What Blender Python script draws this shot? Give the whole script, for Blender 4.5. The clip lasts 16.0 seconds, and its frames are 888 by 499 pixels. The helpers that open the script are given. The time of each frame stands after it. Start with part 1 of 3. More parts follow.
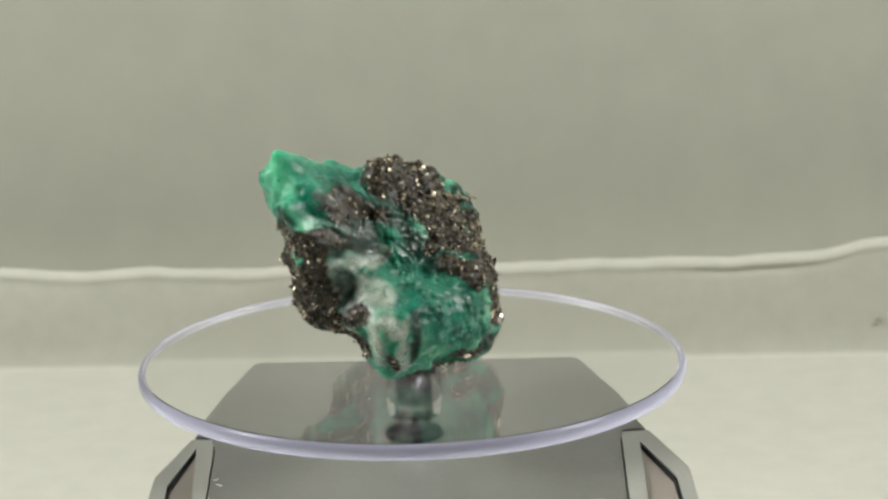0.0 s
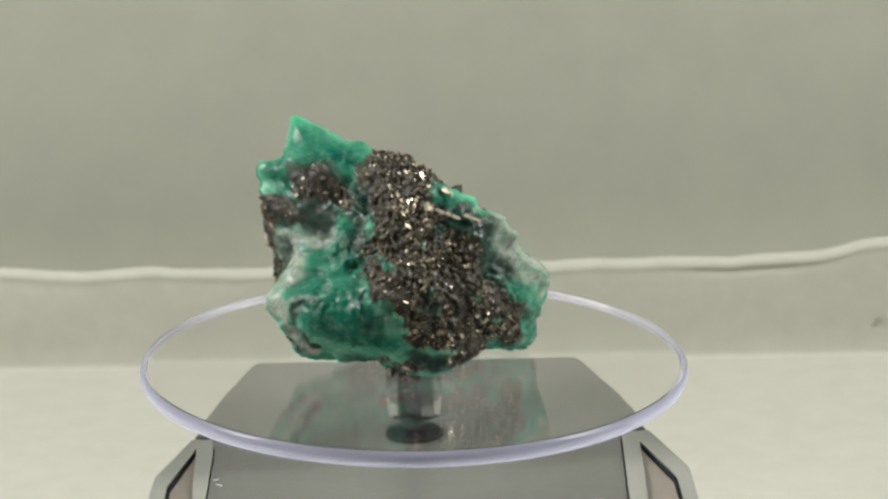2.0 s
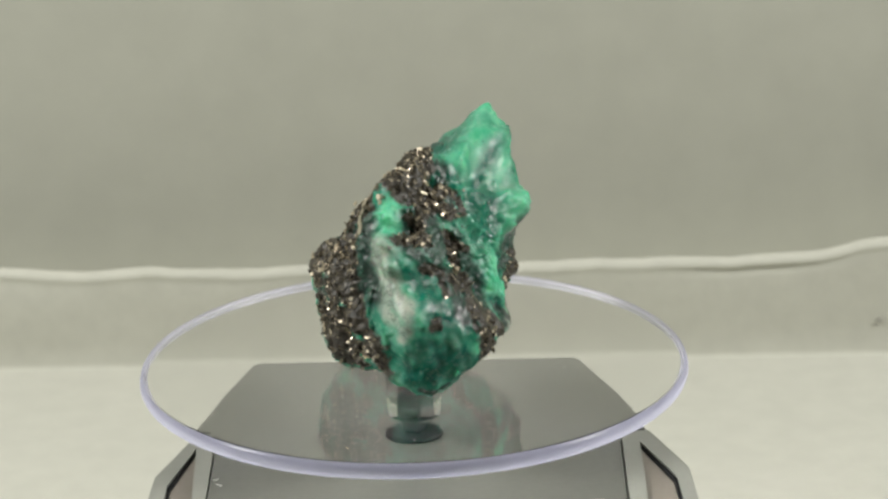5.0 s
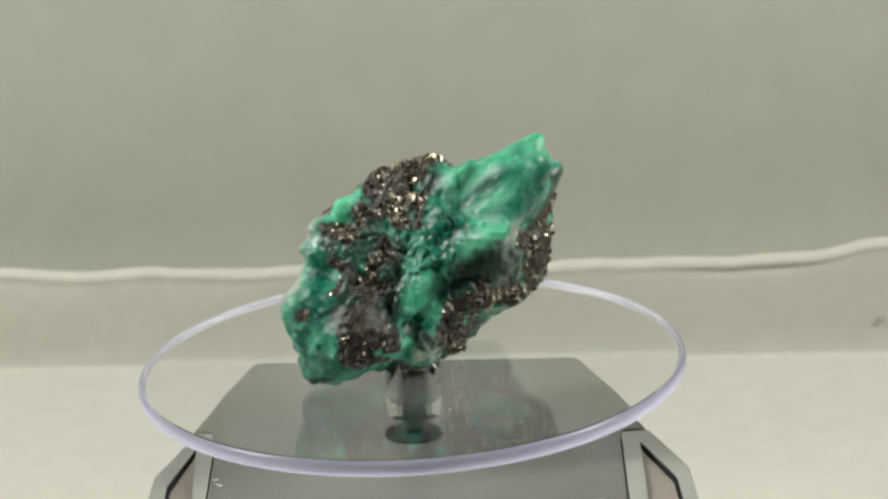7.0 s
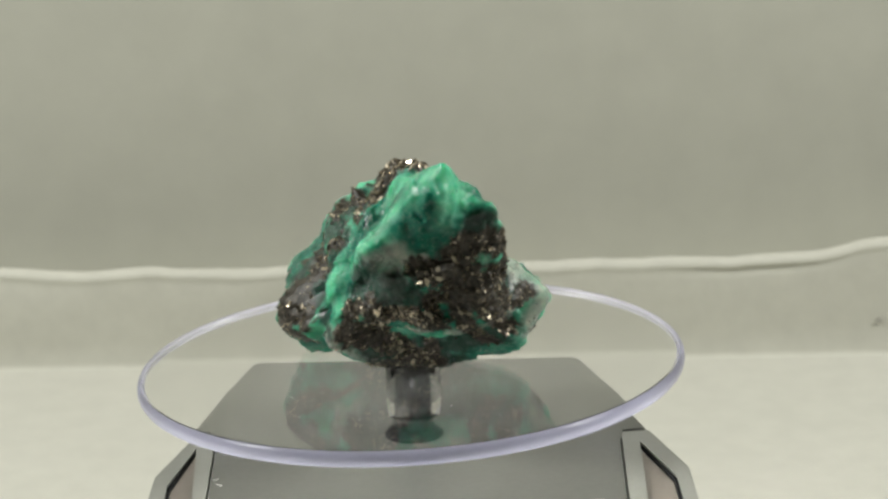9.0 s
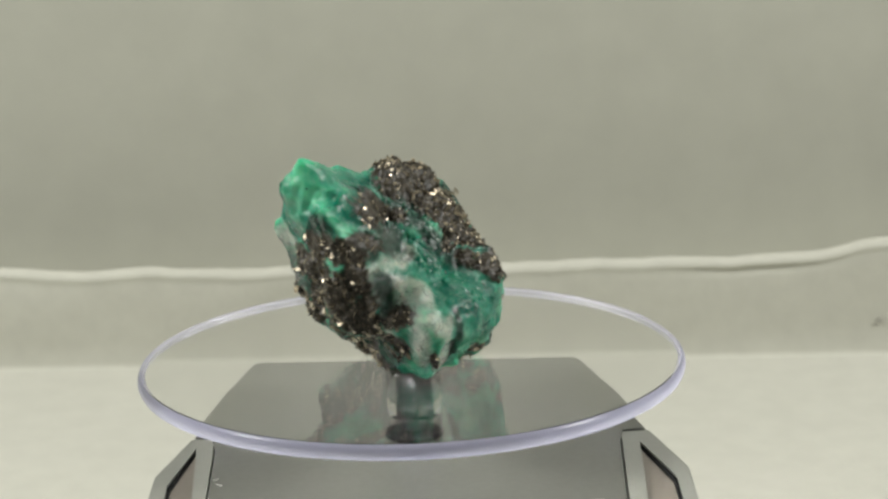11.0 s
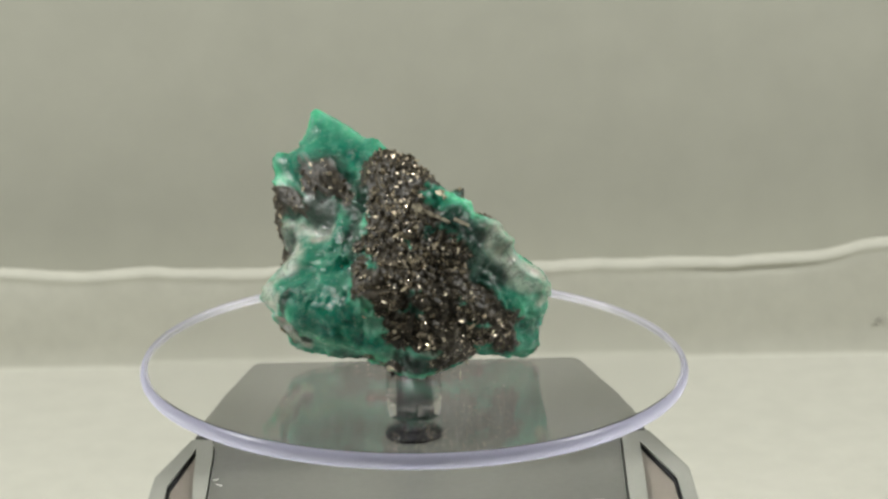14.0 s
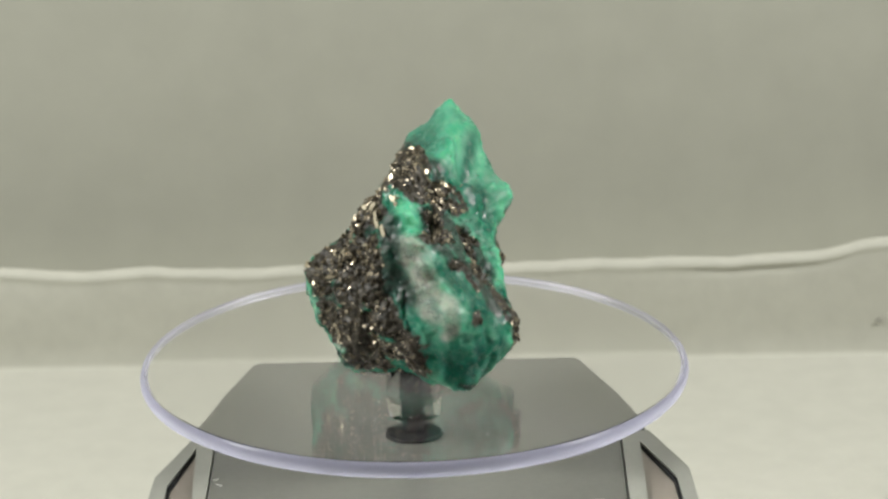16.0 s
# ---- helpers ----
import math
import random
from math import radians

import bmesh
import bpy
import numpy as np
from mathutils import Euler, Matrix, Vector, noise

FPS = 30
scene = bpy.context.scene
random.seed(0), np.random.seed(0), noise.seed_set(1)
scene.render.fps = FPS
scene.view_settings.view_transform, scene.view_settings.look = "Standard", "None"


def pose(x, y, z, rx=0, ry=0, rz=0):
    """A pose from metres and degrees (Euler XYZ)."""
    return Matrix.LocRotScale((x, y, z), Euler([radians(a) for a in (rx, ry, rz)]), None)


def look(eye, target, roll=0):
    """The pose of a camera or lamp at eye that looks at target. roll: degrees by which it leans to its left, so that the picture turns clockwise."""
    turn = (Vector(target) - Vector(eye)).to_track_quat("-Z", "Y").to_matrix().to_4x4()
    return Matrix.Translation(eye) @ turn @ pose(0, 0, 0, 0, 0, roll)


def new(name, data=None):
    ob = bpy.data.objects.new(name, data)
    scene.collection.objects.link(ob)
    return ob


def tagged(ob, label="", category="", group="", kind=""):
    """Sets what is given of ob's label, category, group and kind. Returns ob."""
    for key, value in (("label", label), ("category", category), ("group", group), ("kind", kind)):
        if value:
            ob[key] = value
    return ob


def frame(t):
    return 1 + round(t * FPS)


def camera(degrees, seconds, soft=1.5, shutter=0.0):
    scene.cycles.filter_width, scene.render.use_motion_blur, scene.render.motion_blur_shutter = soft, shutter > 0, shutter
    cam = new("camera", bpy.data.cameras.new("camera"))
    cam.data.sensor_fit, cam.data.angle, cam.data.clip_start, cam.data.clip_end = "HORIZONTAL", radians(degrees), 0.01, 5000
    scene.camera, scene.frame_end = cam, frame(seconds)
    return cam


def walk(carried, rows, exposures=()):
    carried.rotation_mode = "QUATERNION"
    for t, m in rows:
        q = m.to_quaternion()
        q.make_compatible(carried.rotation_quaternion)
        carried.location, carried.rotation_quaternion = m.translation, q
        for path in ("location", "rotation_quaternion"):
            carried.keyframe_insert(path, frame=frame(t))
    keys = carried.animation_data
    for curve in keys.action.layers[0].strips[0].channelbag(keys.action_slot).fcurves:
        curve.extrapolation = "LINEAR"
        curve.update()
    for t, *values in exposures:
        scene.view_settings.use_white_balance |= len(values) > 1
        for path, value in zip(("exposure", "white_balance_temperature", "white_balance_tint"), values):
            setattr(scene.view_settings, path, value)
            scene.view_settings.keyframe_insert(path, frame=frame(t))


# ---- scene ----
# ---- camera ----
TURN = -360.0 / 11.592          # degrees a second, clockwise from above
cam = camera(17.725, 16.0, soft=2.6)
cam.data.dof.use_dof, cam.data.dof.focus_distance, cam.data.dof.aperture_fstop = True, 0.512, 33.0
EYE = look((0.0, -0.4933, 0.22115), (0.00673, 0.00581, 0.0717), -2.013)
walk(cam, [(0.0, EYE), (16.0, EYE)], exposures=[(0.0, 0.0), (16.0, 0.0)])

# ---- light ----
world = bpy.data.worlds.new("room_dark")
scene.world = world
world.use_nodes = True
world.node_tree.nodes["Background"].inputs[0].default_value = (1.0, 0.97, 0.88, 1)
world.node_tree.nodes["Background"].inputs[1].default_value = 0.02


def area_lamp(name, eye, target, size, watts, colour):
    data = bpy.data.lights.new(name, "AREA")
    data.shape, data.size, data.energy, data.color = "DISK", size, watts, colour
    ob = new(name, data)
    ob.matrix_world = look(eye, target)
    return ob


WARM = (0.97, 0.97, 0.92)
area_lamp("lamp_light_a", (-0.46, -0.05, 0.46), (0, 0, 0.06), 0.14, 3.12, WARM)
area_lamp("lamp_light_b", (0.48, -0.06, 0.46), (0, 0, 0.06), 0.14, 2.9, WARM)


# ---- materials ----
class Nodes:
    """A material's node tree, with short ways to add and join nodes."""

    def __init__(self, name):
        self.mat = bpy.data.materials.new(name)
        self.mat.use_nodes = True
        self.tree = self.mat.node_tree
        self.bsdf = self.tree.nodes["Principled BSDF"]
        self.coord = self.add("ShaderNodeTexCoord").outputs["Object"]

    def add(self, kind, **values):
        node = self.tree.nodes.new(kind)
        for key, value in values.items():
            node.inputs[key.replace("_", " ")].default_value = value
        return node

    def join(self, a, b):
        self.tree.links.new(a, b)

    def noise(self, scale, detail=4, rough=0.55, distort=0.0):
        n = self.add("ShaderNodeTexNoise", Scale=scale, Detail=detail, Roughness=rough, Distortion=distort)
        self.join(self.coord, n.inputs["Vector"])
        return n.outputs["Fac"]

    def ramp(self, fac, stops):
        n = self.add("ShaderNodeValToRGB")
        e = n.color_ramp.elements
        while len(e) < len(stops):
            e.new(0.5)
        for s, (p, c) in zip(e, stops):
            s.position, s.color = p, (*c, 1) if len(c) == 3 else c
        self.join(fac, n.inputs["Fac"])
        return n.outputs["Color"]

    def mix(self, fac, a, b, blend="MIX"):
        n = self.tree.nodes.new("ShaderNodeMix")
        n.data_type, n.blend_type = "RGBA", blend
        for value, socket in ((fac, n.inputs[0]), (a, n.inputs[6]), (b, n.inputs[7])):
            if isinstance(value, (int, float)):
                socket.default_value = value
            elif isinstance(value, tuple):
                socket.default_value = (*value, 1)
            else:
                self.join(value, socket)
        return n.outputs[2]

    def bump(self, height, strength, distance):
        n = self.add("ShaderNodeBump", Strength=strength, Distance=distance)
        self.join(height, n.inputs["Height"])
        self.join(n.outputs["Normal"], self.bsdf.inputs["Normal"])

    def put(self, **values):
        for key, value in values.items():
            socket = self.bsdf.inputs[key.replace("_", " ")]
            if hasattr(value, "links"):
                self.join(value, socket)
            elif isinstance(value, tuple):
                socket.default_value = (*value, 1)
            else:
                socket.default_value = value
        return self


def painted(name, colour, spread, scale, roughness, bump=0.15, distance=0.0005, **more):
    """A dull surface whose colour drifts at two scales, with a fine grain."""
    n = Nodes(name)
    low = tuple(c * (1 - spread) for c in colour)
    high = tuple(min(1, c * (1 + spread)) for c in colour)
    big = n.ramp(n.noise(scale, 3), [(0.3, low), (0.7, high)])
    fine = n.ramp(n.noise(scale * 14, 5), [(0.3, (0.93, 0.93, 0.93)), (0.7, (1, 1, 1))])
    n.put(Base_Color=n.mix(1.0, big, fine, "MULTIPLY"), Roughness=roughness, **more)
    n.bump(n.noise(scale * 30, 4), bump, distance)
    return n.mat


def acrylic(name, tint, roughness):
    n = Nodes(name)
    n.put(Base_Color=tint, Roughness=roughness, IOR=1.44, Transmission_Weight=1.0)
    return n.mat


M_WALL = painted("grey_wall_paint", (0.525, 0.525, 0.455), 0.012, 5, 0.9)
M_CLOTH = painted("white_backdrop_cloth", (0.605, 0.60, 0.525), 0.03, 14, 0.95)
M_TABLE = painted("white_table_sheet", (0.575, 0.57, 0.505), 0.012, 9, 0.75)
M_ROOM = painted("room_plaster", (0.20, 0.195, 0.175), 0.05, 2, 0.95)
M_BASE = painted("grey_base_plastic", (0.26, 0.265, 0.235), 0.04, 60, 0.38, 0.05, 0.0001)
M_PANEL = painted("grey_gloss_panel", (0.105, 0.107, 0.096), 0.05, 50, 0.2, 0.03, 0.0001)
M_POCKET = painted("brown_grey_pocket", (0.20, 0.175, 0.15), 0.10, 80, 0.4)
M_SPOT = painted("grey_stain", (0.42, 0.41, 0.36), 0.1, 300, 0.95)
# Black of the collar; also stands for shade on the pocket walls.
M_DARK = painted("black_plastic_and_shade", (0.010, 0.011, 0.013), 0.1, 90, 0.5, IOR=1.25)
M_ACRYLIC = acrylic("clear_acrylic", (0.985, 0.985, 0.985), 0.015)
M_DUST = painted("pale_dust", (0.7, 0.7, 0.66), 0.1, 900, 0.9)
n = Nodes("dark_steel")
n.put(Base_Color=(0.42, 0.42, 0.45), Metallic=1.0, Roughness=0.16)
n.bump(n.noise(3000, 3), 0.04, 0.0001)
M_SHAFT = n.mat
n = Nodes("lilac_acrylic_edge")
n.put(Base_Color=(0.80, 0.80, 0.95), Roughness=0.2, IOR=1.44, Transmission_Weight=0.65)
milk = n.add("ShaderNodeBsdfTranslucent", Color=(0.68, 0.68, 0.90, 1))
blend = n.add("ShaderNodeMixShader", Fac=0.42)
n.join(n.bsdf.outputs[0], blend.inputs[1])
n.join(milk.outputs[0], blend.inputs[2])
n.join(blend.outputs[0], n.tree.nodes["Material Output"].inputs["Surface"])
M_RIM = n.mat


# ---- shaping ----
def part(name, bm, material, parent, label="", smooth=False, kind=""):
    mesh = bpy.data.meshes.new(name)
    bm.normal_update()
    bm.to_mesh(mesh)
    bm.free()
    for m in material if isinstance(material, (list, tuple)) else [material]:
        mesh.materials.append(m)
    if smooth:
        mesh.shade_smooth()
    if smooth == "curved":
        for face in mesh.polygons:
            face.use_smooth = face.material_index == 1
    ob = new(name, mesh)
    ob.parent = parent
    return tagged(ob, label, kind=kind)


def empty(name, m, label, category, **more):
    ob = new(name)
    ob.empty_display_size = 0.01
    ob.matrix_world = m
    return tagged(ob, label, category, **more)


def box(size, at=(0, 0, 0), bevel=0.0, segments=2):
    bm = bmesh.new()
    bmesh.ops.create_cube(bm, size=1.0, matrix=Matrix.Translation(at) @ Matrix.Diagonal((*size, 1)))
    if bevel:
        bmesh.ops.bevel(bm, geom=bm.edges[:], offset=bevel, segments=segments, affect="EDGES", profile=0.5)
    return bm


def lathe(profile, steps=96, slot=lambda i: 0):
    """Turns a profile of (radius, height) round the z axis; a radius of 0 closes it."""
    bm = bmesh.new()
    rings = []
    for r, z in profile:
        if r == 0:
            rings.append([bm.verts.new((0, 0, z))])
        else:
            rings.append([bm.verts.new((r * math.cos(a), r * math.sin(a), z))
                          for a in (2 * math.pi * k / steps for k in range(steps))])
    for i, (a, b) in enumerate(zip(rings, rings[1:])):
        for k in range(steps):
            j = (k + 1) % steps
            loop = [a[k % len(a)], a[j % len(a)], b[j % len(b)], b[k % len(b)]]
            face = bm.faces.new(list(dict.fromkeys(loop)))
            face.material_index = slot(i)
    bmesh.ops.recalc_face_normals(bm, faces=bm.faces[:])
    return bm


def prism(outline, bottom, top, bevel=0.0, segments=2):
    """A block from an outline of (x, y), counter-clockwise."""
    bm = bmesh.new()
    low = [bm.verts.new((x, y, bottom)) for x, y in outline]
    high = [bm.verts.new((x, y, top)) for x, y in outline]
    bm.faces.new(low[::-1])
    bm.faces.new(high)
    for i in range(len(outline)):
        j = (i + 1) % len(outline)
        bm.faces.new((low[i], low[j], high[j], high[i]))
    if bevel:
        bmesh.ops.bevel(bm, geom=bm.edges[:], offset=bevel, segments=segments, affect="EDGES", profile=0.5)
    return bm


# ---- the room ----
def structure(name, bm, material, label, smooth=False):
    ob = part(name, bm, material, None, label, smooth)
    return tagged(ob, category=name.split("_")[0], kind="structure")


table = structure("table", box((1.5, 1.1, 0.03), (0, -0.2, -0.015)), M_TABLE, "white sheet-covered table under the turntable")
for x in (-0.7, 0.7):
    for y in (-0.7, 0.3):
        part("leg", box((0.05, 0.05, 0.668), (x, y, -0.364)), M_TABLE, table)
structure("wall_back", box((1.3, 0.012, 0.60), (0, 0.205, 0.30)), M_WALL, "plain grey-green board standing behind the table")
structure("wall_left", box((0.06, 3.0, 2.4), (-1.53, -0.9, 0.5)), M_ROOM, "plain plastered side wall of the room")
structure("wall_right", box((0.06, 3.0, 2.4), (1.53, -0.9, 0.5)), M_ROOM, "plain plastered side wall of the room")
structure("wall_far", box((3.0, 0.06, 2.4), (0, 0.63, 0.5)), M_ROOM, "plain plastered wall of the room")
structure("wall_front", box((3.0, 0.06, 2.4), (0, -2.43, 0.5)), M_ROOM, "plain plastered wall of the room")
structure("ceiling", box((3.12, 3.12, 0.06), (0, -0.9, 1.73)), M_ROOM, "plain plastered ceiling")
structure("floor", box((3.12, 3.12, 0.06), (0, -0.9, -0.73)), M_ROOM, "plain floor under the table")


def backdrop():
    """A white cloth hung along the back of the table, with a lumpy rolled hem along its top."""
    bm = bmesh.new()
    nx = 260
    cols = []
    for i in range(nx + 1):
        x = -0.45 + 0.9 * i / nx
        rise = 1 / (1 + math.exp(-(x - 0.1025) / 0.0028))
        top = 0.0239 - 0.002 * x + 0.012 * max(0.0, x - 0.0) + 0.0036 * rise + 0.0006 * math.exp(-((x + 0.064) / 0.008) ** 2) + 0.0011 * math.exp(-((x + 0.100) / 0.012) ** 2)
        top += 0.0007 * noise.noise((x * 60, 3, 1)) + 0.0003 * noise.noise((x * 190, 7, 1))
        fat = 0.0011 + 0.0003 * noise.noise((x * 45, 1, 5))
        lap = 0.0006 * math.exp(-((x - 0.082) / 0.016) ** 2) + 0.0001
        y = 0.1518 - 0.0625 * x
        fold = 0.0012 * noise.noise((x * 28, 9, 2))
        profile = [(-0.0010, 0.0), (-0.0003, 0.0004), (0.0, 0.0012), (fold * 0.6, top * 0.3), (fold, top * 0.6), (fold * 0.6, top - 5.0 * fat), (lap * 0.4, top - 3.6 * fat),
                   (lap * 0.9, top - 2.9 * fat), (lap * 0.7, top - 2.5 * fat), (0.0, top - 2.1 * fat), (-0.10 * fat, top - 1.7 * fat), (0.1 * fat, top - 1.2 * fat), (0.5 * fat, top - 0.7 * fat), (1.1 * fat, top - 0.25 * fat), (1.9 * fat, top),
                   (2.6 * fat, top - 0.4 * fat), (3.0 * fat, top - 1.5 * fat), (3.0 * fat, 0.0)]
        cols.append([bm.verts.new((x, y + dy, z)) for dy, z in profile])
    for a, b in zip(cols, cols[1:]):
        for k in range(len(a) - 1):
            bm.faces.new((a[k], b[k], b[k + 1], a[k + 1]))
    structure("backdrop", bm, M_CLOTH, "off-white cloth strip with a lumpy rolled hem behind the turntable", True)


backdrop()
spot = tagged(part("stain", lathe([(0, 0.0002), (0.0006, 0.0001), (0.0008, 0.0)], 20), M_SPOT, None), "small dark round stain on the backdrop cloth", "stain")
spot.matrix_world = pose(0.1109, 0.1444, 0.0085, 90, 0, -3)


# ---- the turntable ----
def turntable_base():
    base = empty("display_turntable", pose(0, 0, 0), "grey plastic turntable base with a glossy flat top", "turntable")
    skirt = [(0.0487, -0.0860), (0.0488, -0.0347), (0.0489, -0.0180), (0.0434, 0.0016), (0.0390, 0.0190), (0.0338, 0.0389), (0.0323, 0.0408),
             (-0.0304, 0.0447), (-0.0318, 0.0437), (-0.0365, 0.0260), (-0.0416, 0.0053), (-0.0471, -0.0130), (-0.0475, -0.0243), (-0.0478, -0.0860)]
    part("body", prism(skirt, 0.0, 0.0318, 0.0010), M_BASE, base)
    deck = [(0.0358, -0.0840), (0.0365, -0.0334), (0.0376, -0.0052), (0.0379, 0.0014), (0.0430, 0.0018), (0.0388, 0.0188), (0.0335, 0.0386), (0.0321, 0.0405),
            (-0.0303, 0.0444), (-0.0316, 0.0434), (-0.0362, 0.0255), (-0.0411, 0.0062), (-0.0371, 0.0058), (-0.0367, -0.0027), (-0.0368, -0.0254), (-0.0369, -0.0840)]
    part("top_panel", prism(deck, 0.0320, DECK, 0.0006, 3), M_PANEL, base, "glossy grey top panel")
    right = ([(0.0363, -0.084), (0.0400, -0.084), (0.0401, -0.0337), (0.0411, -0.0035), (0.0463, -0.0225), (0.0461, -0.0840), (0.0486, -0.0840), (0.0488, -0.0347), (0.0488, -0.0182), (0.0434, 0.0014), (0.0382, 0.0011), (0.0380, -0.0052), (0.0369, -0.0334)],
             [(0.0456, -0.0840), (0.0460, -0.0840), (0.0462, -0.0228), (0.0412, -0.0042), (0.0411, -0.0050), (0.0457, -0.0236)],
             [(0.0402, -0.0840), (0.0455, -0.0840), (0.0456, -0.0239), (0.0410, -0.0054), (0.0402, -0.0337)])
    left = ([(-0.0373, -0.084), (-0.0372, -0.0254), (-0.0371, -0.0027), (-0.0373, 0.0055), (-0.0415, 0.0056), (-0.0470, -0.0131), (-0.0474, -0.0243), (-0.0477, -0.0840), (-0.0450, -0.0840), (-0.0446, -0.0175), (-0.0402, 0.0020), (-0.0396, -0.0251), (-0.0397, -0.0840)],
            [(-0.0401, 0.0010), (-0.0402, 0.0016), (-0.0445, -0.0178), (-0.0449, -0.0840), (-0.0444, -0.0840), (-0.0440, -0.0184)],
            [(-0.0398, -0.0840), (-0.0397, -0.0251), (-0.0401, 0.0004), (-0.0439, -0.0188), (-0.0443, -0.0840)])
    for shoulder, wall, floor in (right, left):
        part("shoulder", prism(shoulder, 0.0320, DECK - 0.0003, 0.00015), M_BASE, base, "light grey shoulder round a pocket")
        # Black here is painted shade on the pocket's inner wall.
        part("pocket_wall", prism(wall, 0.0320, DECK - 0.0007), M_DARK, base, "pocket wall coloured black for its shade")
        part("pocket_floor", prism(floor, 0.0320, DECK - 0.0011), M_POCKET, base, "brown-grey recessed panel")
    # Thin pale bar added in place of a small white glint.
    part("glint_bar", box((0.0026, 0.011, 0.0002), (0.0312, -0.0391, DECK + 0.00015), 0.00006, 1), M_BASE, base, "small pale bar in place of a glint")
    for x, y, turn in ((-0.0358, -0.0165, 30), (-0.0352, -0.0190, -35), (-0.0347, -0.0195, 60)):
        bm = box((0.0011, 0.00016, 0.00008), (0, 0, 0), 0.00003, 1)
        bm.transform(pose(x, y, DECK + 0.00008, 0, 0, turn))
        part("scuff", bm, M_DUST, base, "pale scuff mark")
    part("spindle_collar", lathe([(0, DECK + 0.0001), (0.0053, DECK + 0.0001), (0.0053, DECK + 0.0005), (0.0050, DECK + 0.0008), (0, DECK + 0.0008)], 48), M_DARK, base, "black spindle collar")


DECK = 0.0370
turntable_base()

DISC = 0.0530
SWAY = radians(5.2 * -TURN)     # where on the plate its low side lies


LOW = Vector((math.sin(SWAY), -math.cos(SWAY), 0))
LEAN = 1.85
lean = Matrix.Rotation(radians(LEAN), 4, Vector((0, 0, 1)).cross(LOW))


def turntable_disc():
    disc = empty("acrylic_disc", pose(0.0002, 0, 0), "clear acrylic turntable disc with a lilac edge", "turntable")
    t, slab, r = 0.0029, 0.0017, 0.0500
    arc = [(r - 0.0010 + 0.0010 * math.cos(a), -t / 2 + t / 2 * math.sin(a)) for a in (math.pi / 2 - math.pi * k / 12 for k in range(13))]
    profile = [(0, 0), *arc, (r - 0.0012, -t + 0.0002), (r - 0.0014, -slab), (0, -slab)]
    bm = lathe(profile, 160, lambda i: 1 if 2 <= i <= 12 else 0)
    plate = part("plate", bm, (M_ACRYLIC, M_RIM), disc, smooth="curved")
    plate.matrix_basis = Matrix.Translation((0.0004 * math.cos(radians(-TURN * 3.3)), 0.0004 * math.sin(radians(-TURN * 3.3)), DISC)) @ lean
    plate.visible_shadow = False
    post = part("post", lathe([(0, 0.0407), (0.0043, 0.0407), (0.0050, 0.0413), (0.0050, 0.0508), (0, 0.0508)], 64, lambda i: int(i == 2)), (M_ACRYLIC, M_ACRYLIC), disc, "short clear acrylic post", "curved")
    post.visible_shadow = False
    bm = box((0.0036, 0.0036, 0.0125), (0, 0, 0.04415), 0.0002, 1)
    bm.transform(Matrix.Rotation(radians(-TURN * 4.1), 4, "Z"))
    part("shaft", bm, M_SHAFT, disc, "dark steel square drive shaft")
    return disc


disc = turntable_disc()


def dust():
    """Specks of dust on the plate."""
    rng = np.random.default_rng(3)
    bm = bmesh.new()
    for k in range(46):
        a, r = rng.uniform(0, 2 * math.pi), 0.046 * math.sqrt(rng.random())
        size = 0.00006 + 0.00012 * rng.random() ** 3
        m = lean @ Matrix.Translation((r * math.cos(a), r * math.sin(a), size * 0.4)) @ Matrix.Diagonal((size * rng.uniform(0.8, 2), size, size * 0.5, 1))
        bmesh.ops.create_icosphere(bm, subdivisions=1, radius=1.0, matrix=m)
    ob = part("dust", bm, M_DUST, disc, "pale specks of dust", kind="stuff")
    ob.matrix_basis = Matrix.Translation((0, 0, DISC))


dust()


# ---- the stone ----
# Swells and hollows of the stone: bearing, height above its middle (degrees), amount (mm).
BROAD = [
    (-150, 37, 11.7), (62, -25, 11.6), (-82, -21, 11.5), (-8, -36, 6.9), (36, 31, 4.8), (107, -33, 7.7), (-127, -3, 6.6), (-174, 85, 1.6),
    (-32, -84, 3.3), (-32, 0, 4.0), (164, 14, 3.7), (44, 2, 1.2), (-1, 56, 1.2), (178, 53, 2.6),
]
MIDDLE = [
    (-161, 22, -5.4), (-160, -13, 2.5), (99, -48, -3.1), (-100, -56, 1.7), (21, -38, 2.4), (-120, -32, -3.5), (58, 16, 2.5), (12, -5, 1.1),
    (30, 71, 2.9), (-57, 18, -2.0), (151, 10, -2.3), (-112, 51, -0.5), (-177, -39, -2.3), (-77, -29, -3.9), (-75, 8, -2.1), (116, -16, -2.3),
    (-155, 48, 4.9), (122, 35, -2.3), (70, 35, -1.3), (-13, -15, -1.9), (-35, 27, -2.1), (-64, -67, -1.2), (155, -32, -1.8), (-146, -51, -1.8),
    (91, 3, -1.7), (-102, 26, -1.2), (64, -5, 1.1), (10, 27, -1.0), (-109, 83, 3.7), (91, -19, 2.3),
]
